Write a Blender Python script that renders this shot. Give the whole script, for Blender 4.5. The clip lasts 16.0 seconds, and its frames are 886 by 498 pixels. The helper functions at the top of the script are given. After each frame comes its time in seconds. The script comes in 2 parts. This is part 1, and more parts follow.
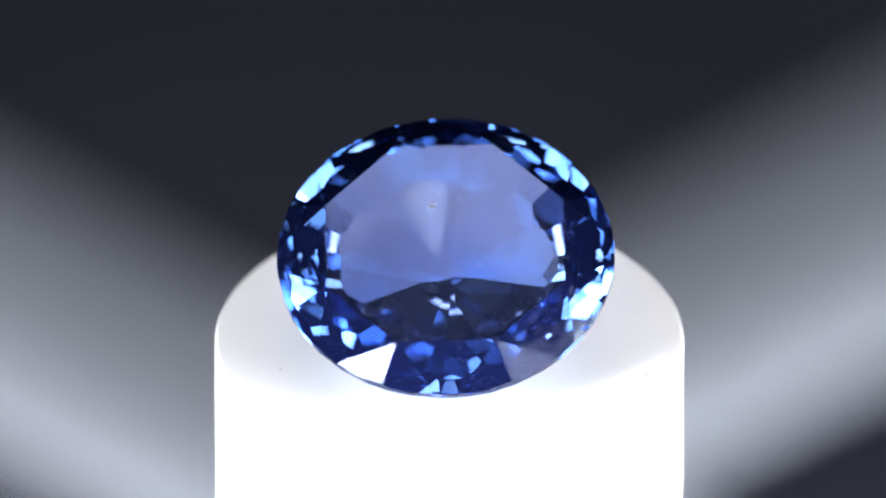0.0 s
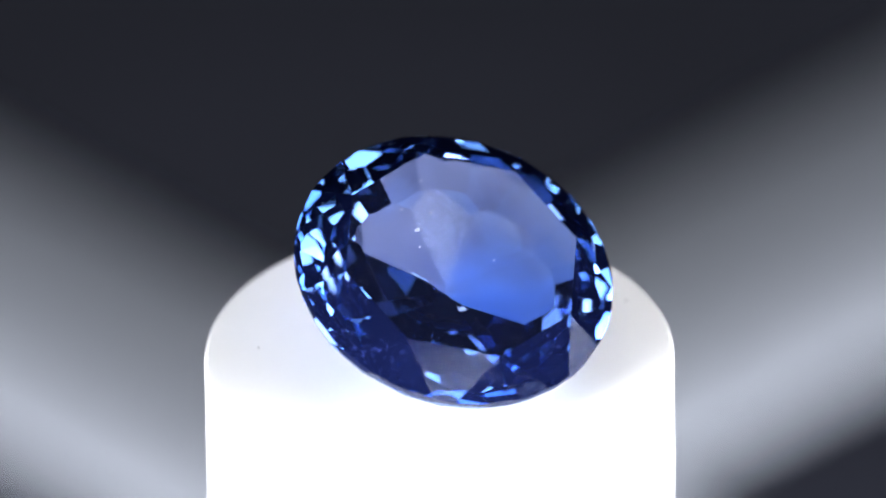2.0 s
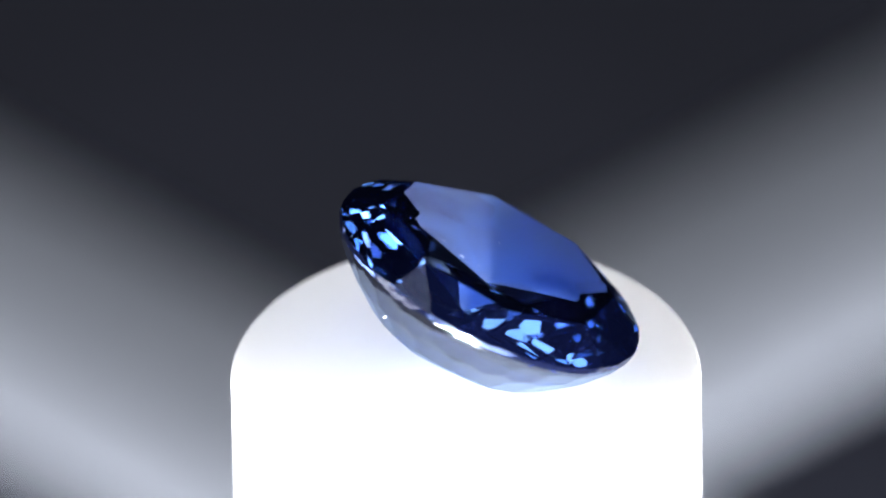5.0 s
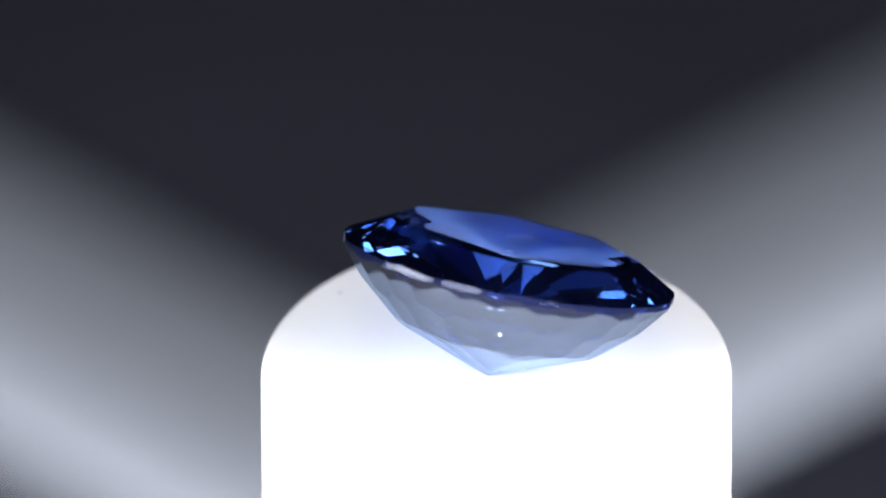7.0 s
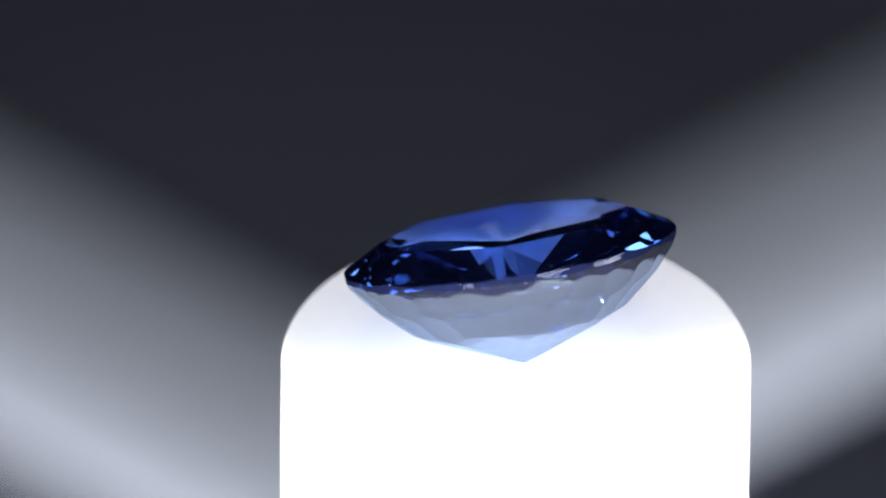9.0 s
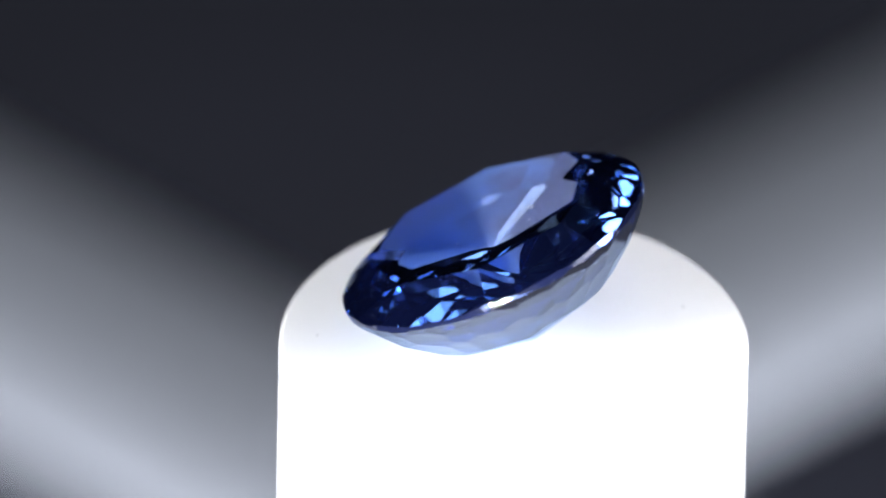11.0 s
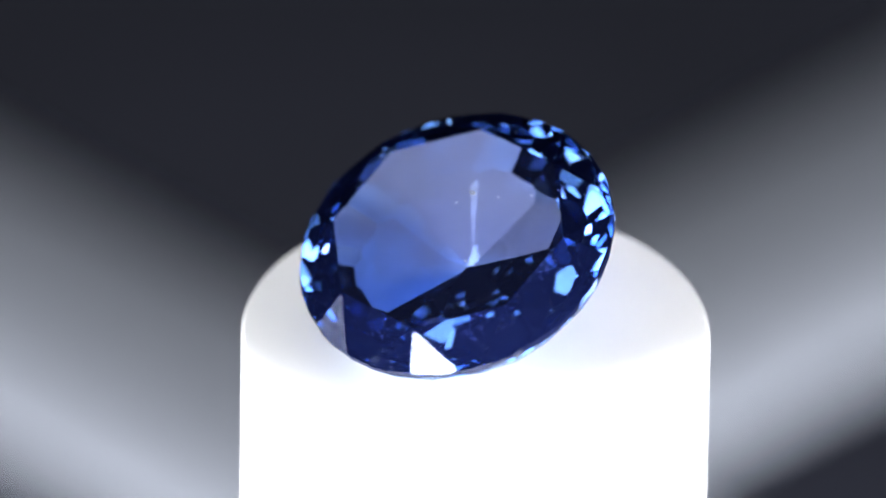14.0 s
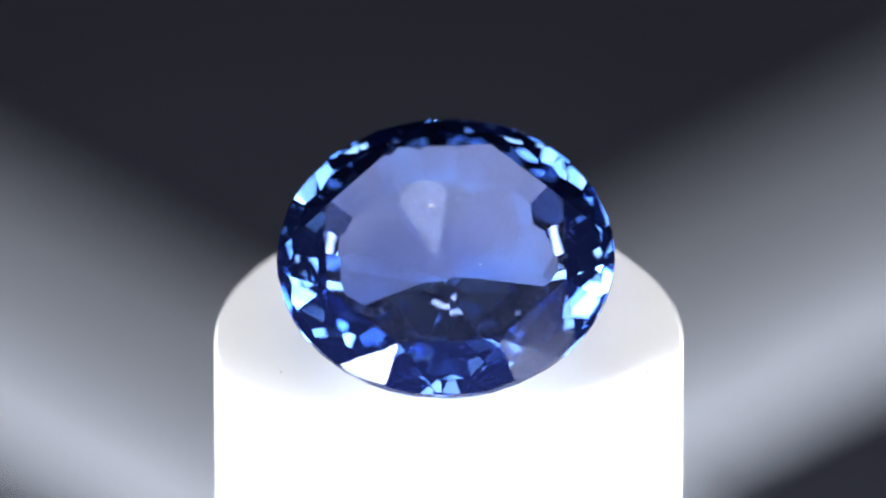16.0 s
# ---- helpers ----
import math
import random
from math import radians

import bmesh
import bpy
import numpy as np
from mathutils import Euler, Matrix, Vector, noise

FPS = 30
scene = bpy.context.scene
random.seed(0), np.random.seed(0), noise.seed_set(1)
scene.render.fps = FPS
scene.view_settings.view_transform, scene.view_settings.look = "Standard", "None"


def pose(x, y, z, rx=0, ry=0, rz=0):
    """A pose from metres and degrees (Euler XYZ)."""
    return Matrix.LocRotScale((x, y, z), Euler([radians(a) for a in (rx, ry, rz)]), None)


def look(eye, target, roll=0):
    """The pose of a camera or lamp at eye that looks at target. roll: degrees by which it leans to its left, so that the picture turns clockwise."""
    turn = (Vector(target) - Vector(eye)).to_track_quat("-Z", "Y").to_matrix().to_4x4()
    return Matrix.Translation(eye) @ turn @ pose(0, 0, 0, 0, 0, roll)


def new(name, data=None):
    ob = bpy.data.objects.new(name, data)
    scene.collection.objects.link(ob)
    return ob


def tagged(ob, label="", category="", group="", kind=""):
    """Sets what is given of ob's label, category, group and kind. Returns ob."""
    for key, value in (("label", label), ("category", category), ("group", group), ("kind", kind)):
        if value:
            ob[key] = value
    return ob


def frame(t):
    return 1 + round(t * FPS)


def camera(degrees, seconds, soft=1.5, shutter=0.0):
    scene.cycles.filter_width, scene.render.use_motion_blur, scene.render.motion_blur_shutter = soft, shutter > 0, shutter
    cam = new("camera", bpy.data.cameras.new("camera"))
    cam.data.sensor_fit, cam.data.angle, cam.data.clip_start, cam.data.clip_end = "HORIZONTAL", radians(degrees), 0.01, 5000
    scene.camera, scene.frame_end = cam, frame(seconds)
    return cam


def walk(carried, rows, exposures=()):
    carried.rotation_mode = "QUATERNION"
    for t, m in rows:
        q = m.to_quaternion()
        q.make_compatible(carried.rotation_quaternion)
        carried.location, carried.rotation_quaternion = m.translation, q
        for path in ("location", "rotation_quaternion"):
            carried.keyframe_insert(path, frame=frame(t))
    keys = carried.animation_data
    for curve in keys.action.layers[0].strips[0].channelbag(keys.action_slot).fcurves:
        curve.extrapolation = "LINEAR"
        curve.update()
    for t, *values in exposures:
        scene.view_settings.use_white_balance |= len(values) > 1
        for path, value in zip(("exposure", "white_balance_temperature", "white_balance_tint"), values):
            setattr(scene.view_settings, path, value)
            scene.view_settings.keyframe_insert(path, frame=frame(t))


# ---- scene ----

# A cut blue gem leans on a white post that turns slowly, a little off its axis.
# One unit of the plan, U, is a fiftieth of a millimetre; the gem is 12 mm long.
U = 2e-5
ELEV = 33.8                      # the camera looks down by this much
FOV = 4.0
DIST = 784 * U / math.tan(radians(FOV / 2))
AIM = Vector((-63.5 * U, 0, 0))
EYE = AIM + DIST * Vector((0, -math.cos(radians(ELEV)), math.sin(radians(ELEV))))
SPIN = 22.58                     # degrees a second

cam = camera(FOV, 16.0, soft=1.8)
walk(cam, [(0.0, look(EYE, AIM)), (16.0, look(EYE, AIM))])
cam.data.dof.use_dof = True
cam.data.dof.focus_distance = DIST - 60 * U
cam.data.dof.aperture_fstop = 36
scene.view_settings.exposure = 0.0

# ---- world and lamps ----
world = bpy.data.worlds.new("world")
world.use_nodes = True
scene.world = world
world.node_tree.nodes["Background"].inputs[0].default_value = (0.78, 0.84, 1.0, 1)
world.node_tree.nodes["Background"].inputs[1].default_value = 0.03


def lamp(name, eye, target, w, h, watts, colour=(1, 1, 1), grid=180):
    data = bpy.data.lights.new(name, "AREA")
    data.shape, data.size, data.size_y = "RECTANGLE", w, h
    data.energy, data.color = watts, colour
    data.spread = radians(grid)          # a honeycomb grid on the panel
    ob = new(name, data)
    ob.matrix_world = look(eye, target)
    return ob


lamp("front_strip_light", (0.0, -0.05, -0.0049), (0, 0, -0.0044), 0.070, 0.0006, 0.86, (0.98, 0.985, 1.0))
lamp("key_light_west", (-0.118, -0.122, 0.106), (0, 0, 0), 0.030, 0.034, 0.033, (0.98, 0.99, 1.0), 60)
lamp("key_light_east", (0.150, -0.080, 0.106), (0, 0, 0), 0.030, 0.030, 0.030, (0.98, 0.99, 1.0), 60)
# two side fills added to put sparkle into the gem's rim
lamp("side_fill_light_west", (-0.150, -0.030, 0.028), (0, 0, 0), 0.12, 0.046, 0.020, (0.97, 0.98, 1.0), 60)
lamp("side_fill_light_east", (0.155, -0.020, 0.030), (0, 0, 0), 0.13, 0.048, 0.020, (0.97, 0.98, 1.0), 60)
for side, name in ((-1, "front_panel_light_west"), (1, "front_panel_light_east")):
    lamp(name, (side * 0.108, -0.170, 0.052), (0, 0, 0), 0.085, 0.062, 0.024, (0.96, 0.98, 1.0), 100)
# fill added from above to brighten the post top and the stone
lamp("overhead_fill_light", (0.0, 0.03, 0.20), (0, 0, 0), 0.10, 0.08, 0.012, (0.95, 0.97, 1.0), 70)
lamp("dim_panel_light_west", (-0.072, -0.145, 0.120), (0, 0, 0), 0.030, 0.040, 0.0025, (1, 1, 1), 60)
lamp("dim_panel_light_east", (0.112, -0.116, 0.118), (0, 0, 0), 0.055, 0.045, 0.008, (1, 1, 1), 60)


# ---- materials ----
def material(name):
    m = bpy.data.materials.new(name)
    m.use_nodes = True
    nt = m.node_tree
    return m, nt, nt.nodes, nt.links


def rough_paint(name, base, spread, rough, scale, bump, metal=0.0):
    m, nt, n, l = material(name)
    bs = n["Principled BSDF"]
    tc = n.new("ShaderNodeTexCoord")
    big, small = n.new("ShaderNodeTexNoise"), n.new("ShaderNodeTexNoise")
    big.inputs["Scale"].default_value, small.inputs["Scale"].default_value = scale, scale * 14
    big.inputs["Detail"].default_value = small.inputs["Detail"].default_value = 6
    l.new(tc.outputs["Object"], big.inputs["Vector"])
    l.new(tc.outputs["Object"], small.inputs["Vector"])
    mix = n.new("ShaderNodeMath")
    mix.operation = "MULTIPLY_ADD"
    l.new(small.outputs[0], mix.inputs[0])
    mix.inputs[1].default_value = 0.35
    l.new(big.outputs[0], mix.inputs[2])
    ramp = n.new("ShaderNodeValToRGB")
    ramp.color_ramp.elements[0].position, ramp.color_ramp.elements[1].position = 0.4, 0.95
    ramp.color_ramp.elements[0].color = (*[c * (1 - spread) for c in base], 1)
    ramp.color_ramp.elements[1].color = (*[min(1, c * (1 + spread)) for c in base], 1)
    l.new(mix.outputs[0], ramp.inputs[0])
    l.new(ramp.outputs[0], bs.inputs["Base Color"])
    bs.inputs["Roughness"].default_value = rough
    bs.inputs["Metallic"].default_value = metal
    b = n.new("ShaderNodeBump")
    b.inputs["Strength"].default_value, b.inputs["Distance"].default_value = bump, 2e-5
    l.new(small.outputs[0], b.inputs["Height"])
    l.new(b.outputs[0], bs.inputs["Normal"])
    return m


def sapphire(name, body, body2, gloss_tint, veil_share=0.012, zoned=False, rough=0.0, silk_fill=(0.10, 0.14, 0.5), worn=0.0, ripple=0.0):
    """Clear blue corundum: tinted refraction, Fresnel gloss dimmed by its tint, a breath of silky haze that also lifts
    the darks.
    """
    m, nt, n, l = material(name)
    n.remove(n["Principled BSDF"])
    g = n.new("ShaderNodeBsdfRefraction")
    g.inputs["IOR"].default_value = 1.77
    g.inputs["Roughness"].default_value = rough
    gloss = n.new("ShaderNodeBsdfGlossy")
    gloss.inputs["Color"].default_value = (*gloss_tint, 1)
    gloss.inputs["Roughness"].default_value = rough
    fres = n.new("ShaderNodeFresnel")
    fres.inputs["IOR"].default_value = 1.77
    mixer = n.new("ShaderNodeMixShader")
    l.new(fres.outputs[0], mixer.inputs[0])
    l.new(g.outputs[0], mixer.inputs[1])
    l.new(gloss.outputs[0], mixer.inputs[2])
    # silky haze whose colour also stands in for missing fill light
    haze = n.new("ShaderNodeBsdfDiffuse")
    haze.inputs["Color"].default_value = (*silk_fill, 1)
    veil = n.new("ShaderNodeMixShader")
    veil.inputs[0].default_value = veil_share
    l.new(mixer.outputs[0], veil.inputs[1])
    l.new(haze.outputs[0], veil.inputs[2])
    tc = n.new("ShaderNodeTexCoord")
    if worn:                      # patches of fine dust and wear on the polish
        patch, grain = n.new("ShaderNodeTexNoise"), n.new("ShaderNodeTexNoise")
        patch.inputs["Scale"].default_value, grain.inputs["Scale"].default_value = 420, 6500
        grain.inputs["Detail"].default_value = 4
        l.new(tc.outputs["Object"], patch.inputs["Vector"])
        l.new(tc.outputs["Object"], grain.inputs["Vector"])
        both, cut = n.new("ShaderNodeMath"), n.new("ShaderNodeMapRange")
        both.operation = "ADD"
        l.new(patch.outputs[0], both.inputs[0])
        l.new(grain.outputs[0], both.inputs[1])
        l.new(both.outputs[0], cut.inputs["Value"])
        cut.inputs["From Min"].default_value, cut.inputs["From Max"].default_value = 1.19, 1.34
        cut.inputs["To Min"].default_value, cut.inputs["To Max"].default_value = veil_share, veil_share + worn
        l.new(cut.outputs[0], veil.inputs[0])
    if ripple:                    # ground, uneven edge
        uneven, bump = n.new("ShaderNodeTexNoise"), n.new("ShaderNodeBump")
        uneven.inputs["Scale"].default_value = 1800
        l.new(tc.outputs["Object"], uneven.inputs["Vector"])
        l.new(uneven.outputs[0], bump.inputs["Height"])
        bump.inputs["Strength"].default_value, bump.inputs["Distance"].default_value = ripple, 2e-4
        l.new(bump.outputs[0], gloss.inputs["Normal"])
    wave = n.new("ShaderNodeTexNoise")
    wave.inputs["Scale"].default_value = 230
    wave.inputs["Detail"].default_value = 3
    l.new(tc.outputs["Object"], wave.inputs["Vector"])
    ramp = n.new("ShaderNodeValToRGB")
    ramp.color_ramp.elements[0].position, ramp.color_ramp.elements[1].position = 0.35, 0.65
    ramp.color_ramp.elements[0].color = (*body, 1)
    ramp.color_ramp.elements[1].color = (*body2, 1)
    if zoned:                     # the colour lies deeper on one side of the crystal
        split, zone = n.new("ShaderNodeSeparateXYZ"), n.new("ShaderNodeMath")
        l.new(tc.outputs["Object"], split.inputs[0])
        zone.operation = "MULTIPLY_ADD"
        l.new(split.outputs["Y"], zone.inputs[0])
        zone.inputs[1].default_value = 60.0
        l.new(wave.outputs[0], zone.inputs[2])
        # random depth of colour per facet imitates uneven light from the post below
        facet_shade, add = n.new("ShaderNodeObjectInfo"), n.new("ShaderNodeMath")
        add.operation = "MULTIPLY_ADD"
        l.new(facet_shade.outputs["Random"], add.inputs[0])
        add.inputs[1].default_value = 0.20
        l.new(zone.outputs[0], add.inputs[2])
        l.new(add.outputs[0], ramp.inputs[0])
        ramp.color_ramp.elements[0].position, ramp.color_ramp.elements[1].position = 0.46, 0.76
    else:
        l.new(wave.outputs[0], ramp.inputs[0])
    l.new(ramp.outputs[0], g.inputs["Color"])
    l.new(veil.outputs[0], n["Material Output"].inputs[0])
    return m


# reflection strength is set by gloss colour: dim table and crown, bright pavilion
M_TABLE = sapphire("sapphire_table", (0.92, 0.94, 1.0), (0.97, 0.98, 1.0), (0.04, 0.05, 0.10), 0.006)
M_CROWN = sapphire("sapphire_crown", (0.50, 0.66, 0.98), (0.66, 0.82, 1.0), (0.21, 0.24, 0.35), 0.008, silk_fill=(0.06, 0.10, 0.55), worn=0.035)
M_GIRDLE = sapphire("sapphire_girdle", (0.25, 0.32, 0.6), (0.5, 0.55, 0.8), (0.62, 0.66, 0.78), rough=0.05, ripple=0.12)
M_PAVILION = sapphire("sapphire_pavilion", (0.28, 0.46, 0.96), (0.29, 0.335, 0.54), (0.58, 0.71, 0.93), 0.009, zoned=True, silk_fill=(0.24, 0.26, 0.37))
M_SCUFF = rough_paint("grey_scuff", (0.35, 0.34, 0.35), 0.2, 0.7, 3000, 0.2)
M_SILK = rough_paint("white_inclusion", (0.75, 0.78, 0.85), 0.1, 0.5, 3000, 0.2)
M_POST = rough_paint("white_plastic", (0.86, 0.86, 0.88), 0.02, 0.55, 300, 0.03)
M_FLOOR = rough_paint("charcoal_board", (0.027, 0.0297, 0.047), 0.12, 0.8, 60, 0.1)
M_CARD = rough_paint("white_card", (0.715, 0.77, 0.90), 0.03, 0.8, 80, 0.1)


# ---- building helpers ----
def part(name, bm, mat, parent, label=""):
    me = bpy.data.meshes.new(name)
    bm.to_mesh(me)
    bm.free()
    me.materials.append(mat)
    ob = new(name, me)
    ob.parent = parent
    if label:
        tagged(ob, label)
    return ob


def slab(x0, y0, z0, x1, y1, z1):
    bm = bmesh.new()
    bmesh.ops.create_cube(bm, size=1)
    for v in bm.verts:
        v.co = Vector(((x0 + x1) / 2 + v.co.x * (x1 - x0), (y0 + y1) / 2 + v.co.y * (y1 - y0), (z0 + z1) / 2 + v.co.z * (z1 - z0)))
    return bm


FLOOR_Z = -0.12


def setting():
    w = 0.9
    for name, box in (("floor", (-w, -w, FLOOR_Z - 0.01, w, w, FLOOR_Z)),
                      ("wall_north", (-w, w, FLOOR_Z, w, w + 0.01, 0.8)),
                      ("wall_south", (-w, -w - 0.01, FLOOR_Z, w, -w, 0.8)),
                      ("wall_east", (w, -w, FLOOR_Z, w + 0.01, w, 0.8)),
                      ("wall_west", (-w - 0.01, -w, FLOOR_Z, -w, w, 0.8)),
                      ("ceiling", (-w, -w, 0.8, w, w, 0.81))):
        ob = part(name, slab(*box), M_FLOOR, None)
        tagged(ob, "dark charcoal board closing the studio" if name != "floor" else "dark charcoal studio floor out of focus",
               "floor" if name == "floor" else "wall" if "wall" in name else "ceiling", kind="structure")


# ---- the gem: a convex body cut by planes ----
GA, GB = 299.4, 285.7            # half length and half width
CROWN, GIRDLE = 0.146, 0.018


def gem_planes():
    rows = [("table", Vector((0, 0, 1)), CROWN + GIRDLE)]

    def tilt(az, slope, r, z, kind):
        a, s = radians(az), radians(slope)
        nrm = Vector((math.sin(s) * math.cos(a), math.sin(s) * math.sin(a), math.cos(s)))
        rows.append((kind, nrm, nrm.dot(Vector((r * math.cos(a), r * math.sin(a), z)))))

    for k in range(8):
        az = 45 * k
        tilt(az, 27.0, 0.992, GIRDLE, "main_facet")
        tilt(az + 11.25, 31.4, 0.988, GIRDLE, "edge_facet")
        tilt(az - 11.25, 31.4, 0.988, GIRDLE, "edge_facet")
    for k in range(40):
        tilt(9 * k + 2, 90, 0.997 + 0.003 * math.sin(k * 2.3), 0, "girdle")
    # the pavilion: staggered tiers, steep under the girdle and flat towards the culet
    for n, shift, slope, r, z, wob in ((40, 2, 64, 0.992, -0.030, 0.3), (24, 7.5, 51, 0.800, -0.277, 0.9), (24, 0, 41, 0.660, -0.380, 1.2),
                                       (16, 0, 29, 0.56, -0.440, 1.0), (16, 11.25, 23, 0.12, -0.622, 0.8)):
        for k in range(n):
            tilt(360 / n * k + shift, 180 - slope + wob * math.sin(3.1 * k + slope), r, z + 0.005 * math.sin(1.7 * k + n), "pavilion_facet")
    return rows


def gem_solid():
    """The faces of the cut stone as (kind, corner points)."""
    planes = gem_planes()
    bm = bmesh.new()
    bmesh.ops.create_cube(bm, size=3)
    tag = bm.faces.layers.int.new("cut")
    for i, (kind, nrm, d) in enumerate(planes):
        cut = bmesh.ops.bisect_plane(bm, geom=bm.verts[:] + bm.edges[:] + bm.faces[:], dist=1e-6, plane_co=nrm * d, plane_no=nrm, clear_outer=True)
        edges = [e for e in cut["geom_cut"] if isinstance(e, bmesh.types.BMEdge) and e.is_boundary]
        if len(edges) > 2:
            face = bmesh.ops.contextual_create(bm, geom=edges)["faces"]
            for f in face:
                f[tag] = i
    for f in bm.faces:
        f.normal_update()
    faces = [(planes[f[tag]][0], [v.co.copy() for v in f.verts], planes[f[tag]][1].copy()) for f in bm.faces]
    bm.free()
    return faces


def gemstone():
    root = tagged(new("gemstone"), "oval faceted blue sapphire leaning on a white post", "gemstone")
    faces = gem_solid()
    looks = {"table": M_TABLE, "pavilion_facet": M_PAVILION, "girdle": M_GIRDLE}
    labels = {"table": "large flat clear top facet", "girdle": "thin ground girdle band with glints"}
    groups = {}
    for i, (kind, pts, nrm) in enumerate(faces):      # every facet by itself, the girdle as one band
        groups.setdefault(kind if kind in ("table", "girdle") else (kind, i), []).append((pts, nrm))
    for key, members in groups.items():
        kind = key if isinstance(key, str) else key[0]
        bm = bmesh.new()
        seen = {}
        for pts, nrm in members:
            vs = []
            for p in pts:
                spot = tuple(round(c, 5) for c in p)
                if spot not in seen:
                    seen[spot] = bm.verts.new((p.x * GA * U, p.y * GB * U, p.z * GA * U))
                if seen[spot] not in vs:
                    vs.append(seen[spot])
            if len(vs) > 2:
                f = bm.faces.new(vs)
                f.normal_update()
                f.smooth = kind == "girdle"
                if f.normal.dot(nrm) < 0:
                    f.normal_flip()
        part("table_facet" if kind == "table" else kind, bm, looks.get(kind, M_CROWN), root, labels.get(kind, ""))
    for x, y, z, size in ((-22, 88, 14, 7), (-40, 61, 2, 3), (26, 104, 10, 3), (61, -32, 0, 3)):
        bm = bmesh.new()
        bmesh.ops.create_icosphere(bm, subdivisions=1, radius=1)
        for v in bm.verts:
            v.co = Vector((x + v.co.x * size * random.uniform(0.5, 1.3), y + v.co.y * size * random.uniform(0.3, 0.8), z + v.co.z * size * 0.25)) * U
        part("inclusion", bm, M_SILK, root, "tiny pale feather inside the stone")
    for a, b, wide in (((157, 242, -6), (139, 250, -8), 0.7), ((97, 254, -25), (75, 260, -26), 0.7), ((-74, 220, -76), (-76, 221, -79), 1.3),
                       ((32, 163, -128), (30, 163, -128), 1.0), ((96, 186, -97), (94, 186, -98), 0.9)):
        bm = bmesh.new()
        bmesh.ops.create_icosphere(bm, subdivisions=2, radius=1)
        a, b = Vector(a), Vector(b)
        turn = (b - a).to_track_quat("X", "Z")
        for v in bm.verts:      # a short curved nick, half sunk into the facet
            long = v.co.x
            v.co = ((a + b) / 2 + turn @ Vector((long * ((b - a).length / 2 + wide), v.co.y * wide + wide * (1 - long * long), v.co.z * wide * 0.6))) * U
        part("scratch", bm, M_SILK, root, "tiny pale nick in the polish")
    low = [(p.x * GA * U, p.y * GB * U, p.z * GA * U) for _, pts, _ in faces for p in pts]
    return root, low


GEM_SEAT = Matrix.Translation((-58.6 * U, 4.3 * U, -19.8 * U)) @ pose(0, 0, 0, 0, 0, -3.95) @ pose(0, 0, 0, 25.2) @ pose(0, 0, 0, 0, 0, 4.2)
POST_X, POST_Y, POST_R = -52.2 * U, 50.3 * U, 417 * U
POST_SEAT = Matrix.Translation((POST_X, POST_Y, 0)) @ pose(0, 0, 0, -0.9)   # the post leans back a little


def display_post(low):
    root = tagged(new("display_post"), "white plastic round post with a softly domed top", "post")
    rest = min((GEM_SEAT @ Vector(p) for p in low), key=lambda v: v.z)
    bm = bmesh.new()
    rings = []
    n = 128
    base = POST_SEAT.inverted() @ rest
    q = (base.x ** 2 + base.y ** 2) / POST_R ** 2
    sag = 13 * U

    def top(x, y):
        return -sag * (x * x + y * y) / POST_R ** 2

    lift = base.z + sag * q
    for k in range(1, 25):
        r = POST_R * 0.991 * k / 24
        rings.append([bm.verts.new((r * math.cos(a), r * math.sin(a), lift + top(r * math.cos(a), r * math.sin(a)))) for a in [math.tau * i / n for i in range(n)]])
    for k in range(1, 7):
        b = k / 6 * math.pi / 2
        r = POST_R * (0.991 + 0.009 * math.sin(b))
        drop = POST_R * 0.009 * (1 - math.cos(b))
        rings.append([bm.verts.new((r * math.cos(a), r * math.sin(a), lift + top(0.991 * POST_R * math.cos(a), 0.991 * POST_R * math.sin(a)) - drop)) for a in [math.tau * i / n for i in range(n)]])
    for z in (-320 * U, -500 * U, -1000 * U, FLOOR_Z + 1.5e-4):
        rings.append([bm.verts.new((POST_R * math.cos(a), POST_R * math.sin(a), z)) for a in [math.tau * i / n for i in range(n)]])
    mid = bm.verts.new((0, 0, lift + top(0, 0)))
    for i in range(n):
        bm.faces.new((mid, rings[0][i], rings[0][(i + 1) % n]))
    for a, b in zip(rings, rings[1:]):
        for i in range(n):
            bm.faces.new((a[i], b[i], b[(i + 1) % n], a[(i + 1) % n]))
    bm.faces.new(rings[-1][::-1])
    for f in bm.faces:
        f.smooth = True
    part("post_body", bm, M_POST, root)
    for x, y, w, d, turn in ((348, -124, 9, 1.6, 8), (-215, 240, 3, 2, 40), (120, -330, 2.2, 1.8, 0), (-300, -110, 4, 1.4, 70)):
        bm = bmesh.new()
        bmesh.ops.create_icosphere(bm, subdivisions=1, radius=1)
        for v in bm.verts:
            v.co = Vector((v.co.x * w, v.co.y * d, v.co.z * 0.2)) * U
        mark = part("scuff_mark", bm, M_SCUFF, root, "faint grey scuff on the white plastic")
        mark.matrix_basis = pose(x * U, y * U, lift + top(x * U, y * U), 0, 0, turn)
    return root


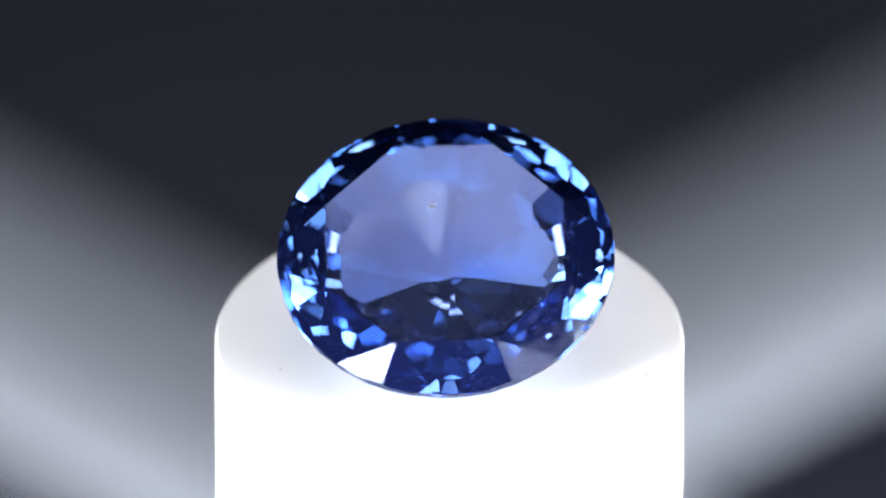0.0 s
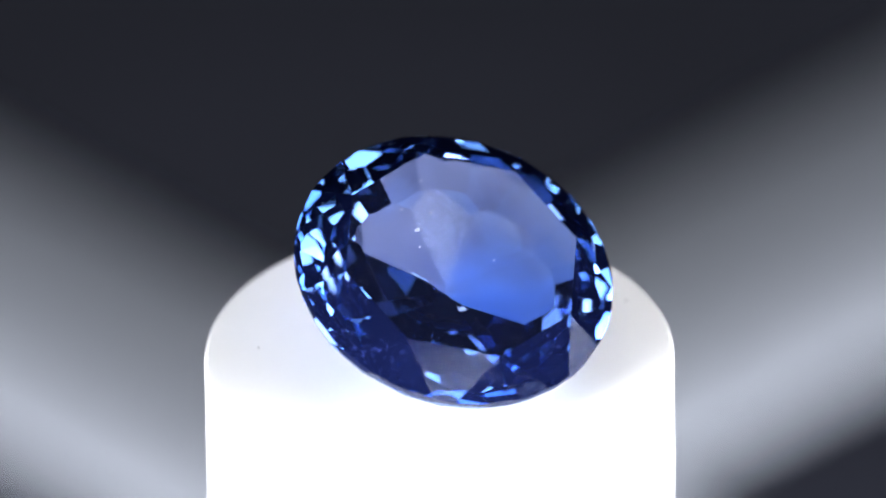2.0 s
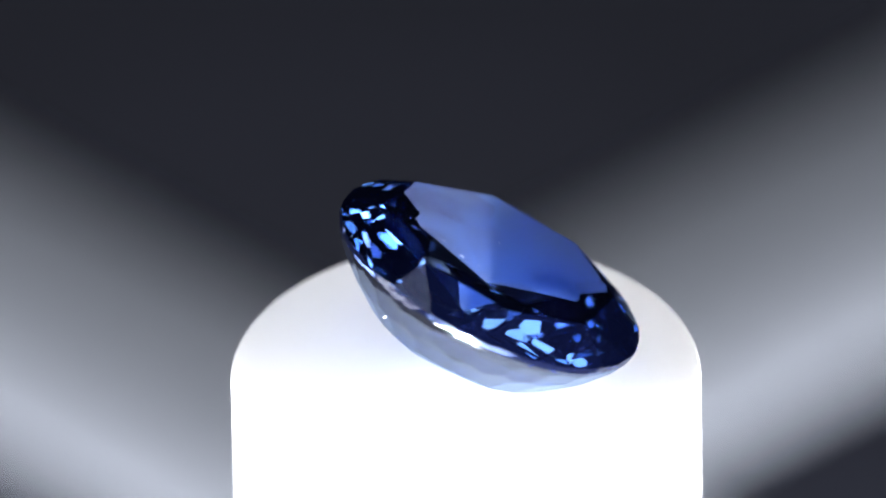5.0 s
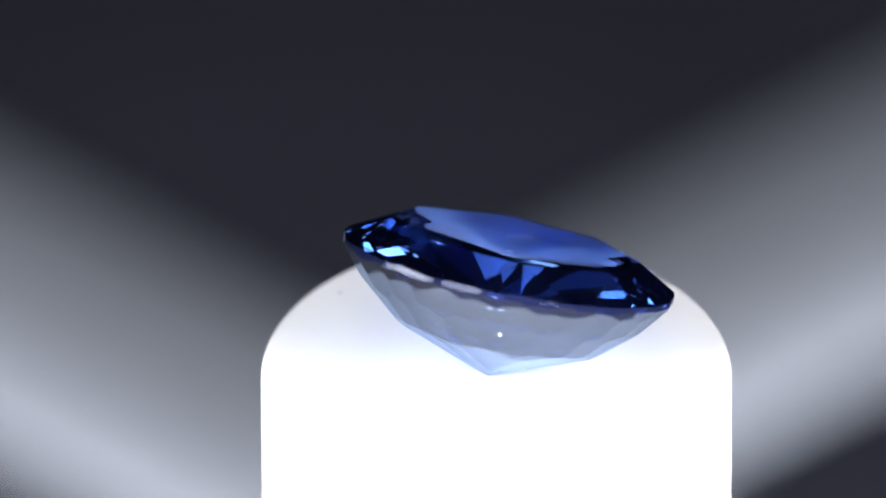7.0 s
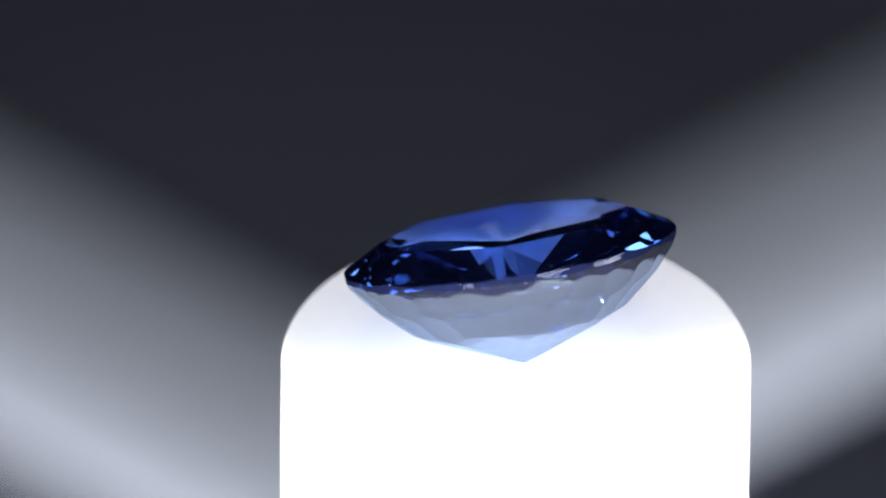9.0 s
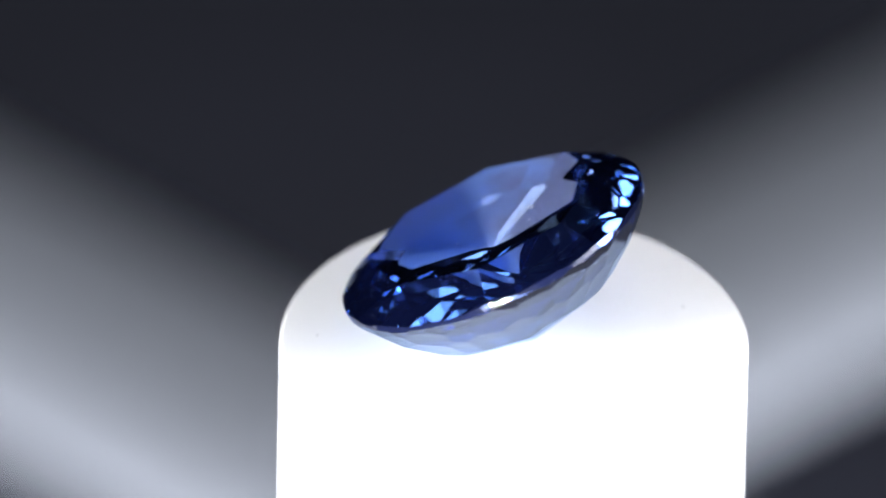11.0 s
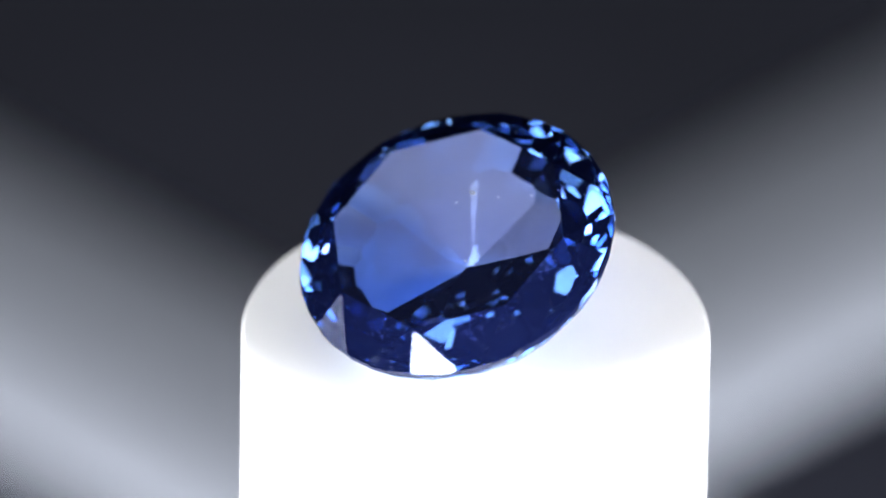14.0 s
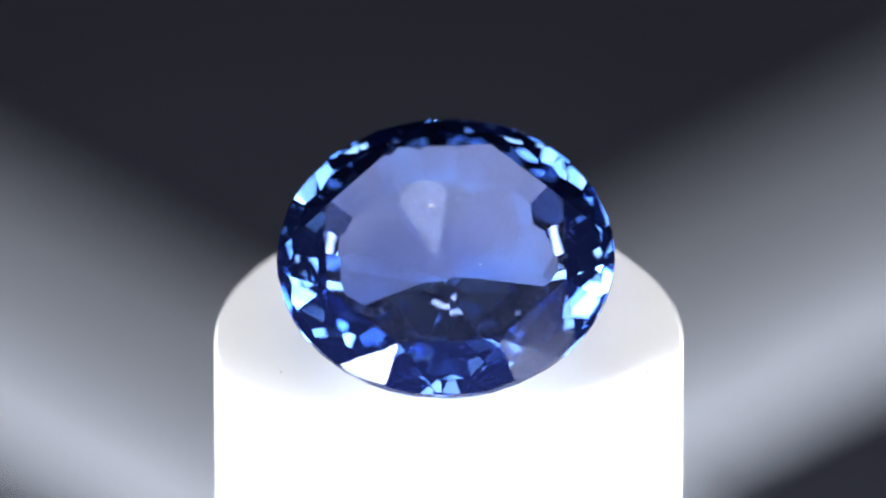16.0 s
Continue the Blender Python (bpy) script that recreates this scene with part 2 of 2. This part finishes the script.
# ---- curved white cards added for the bands of light behind, far out of focus ----
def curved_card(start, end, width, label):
    """A white card standing in for a band of light, bent into an arch that leans back from a folded front edge, which
    runs from start to end over the floor.
    """
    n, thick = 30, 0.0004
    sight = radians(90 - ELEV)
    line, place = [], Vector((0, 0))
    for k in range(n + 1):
        c = radians(30) + math.acos(math.exp(-2.8 * k / n))       # the bend grows ever slower towards the back, shaped to fade the brightness
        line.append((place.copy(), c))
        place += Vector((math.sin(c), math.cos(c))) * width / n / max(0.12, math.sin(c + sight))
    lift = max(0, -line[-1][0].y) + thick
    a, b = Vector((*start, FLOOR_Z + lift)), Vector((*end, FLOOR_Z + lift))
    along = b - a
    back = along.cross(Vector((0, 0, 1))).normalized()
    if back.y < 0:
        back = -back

    def sheet(name, line, parent):
        bm = bmesh.new()
        m = len(line) - 1
        rows = []
        for inner in (0, thick):
            for p, c in line:
                off = back * (p.x + inner * math.cos(c)) + Vector((0, 0, p.y - inner * math.sin(c)))
                rows.append([bm.verts.new(a + along * i / 12 + off) for i in range(13)])
        loop = rows[:m + 1] + rows[m + 1:][::-1]
        for p, q in zip(loop, loop[1:] + loop[:1]):
            for i in range(12):
                bm.faces.new((p[i], p[i + 1], q[i + 1], q[i])).smooth = m > 1
        for i in (0, 12):
            for k in range(m):
                bm.faces.new((rows[k][i], rows[k + 1][i], rows[m + 2 + k][i], rows[m + 1 + k][i]))
        bmesh.ops.recalc_face_normals(bm, faces=bm.faces)
        return part(name, bm, M_CARD, parent)

    root = tagged(new("light_band_card"), label, "reflector card", "white cards on the floor")
    sheet("curved_sheet", line, root)
    slope = radians(90 + 24)                                    # the foot folds back under the arch
    foot = Vector((math.sin(slope), math.cos(slope))) * (lift - thick) / -math.cos(slope)
    sheet("folded_foot", [(Vector((0.0003, -0.0002)), slope), (foot, slope)], root)
    return root


setting()
GEM, LOW = gemstone()
POST = display_post(LOW)
curved_card((-0.0900, 0.2116), (-0.0030, 0.1286), 0.0085, "white arched card standing in for a band of light on the dark floor")
curved_card((0.0910, 0.2198), (-0.0008, 0.1349), 0.0089, "larger white arched card standing in for a band of light on the floor")



def motions():
    gem_rows, post_rows = [], []
    for k in range(33):
        t = k * 0.5
        turn = pose(0, 0, 0, 0, 0, SPIN * t)
        gem_rows.append((t, turn @ GEM_SEAT))
        post_rows.append((t, turn @ POST_SEAT))
    walk(GEM, gem_rows)
    walk(POST, post_rows)


motions()
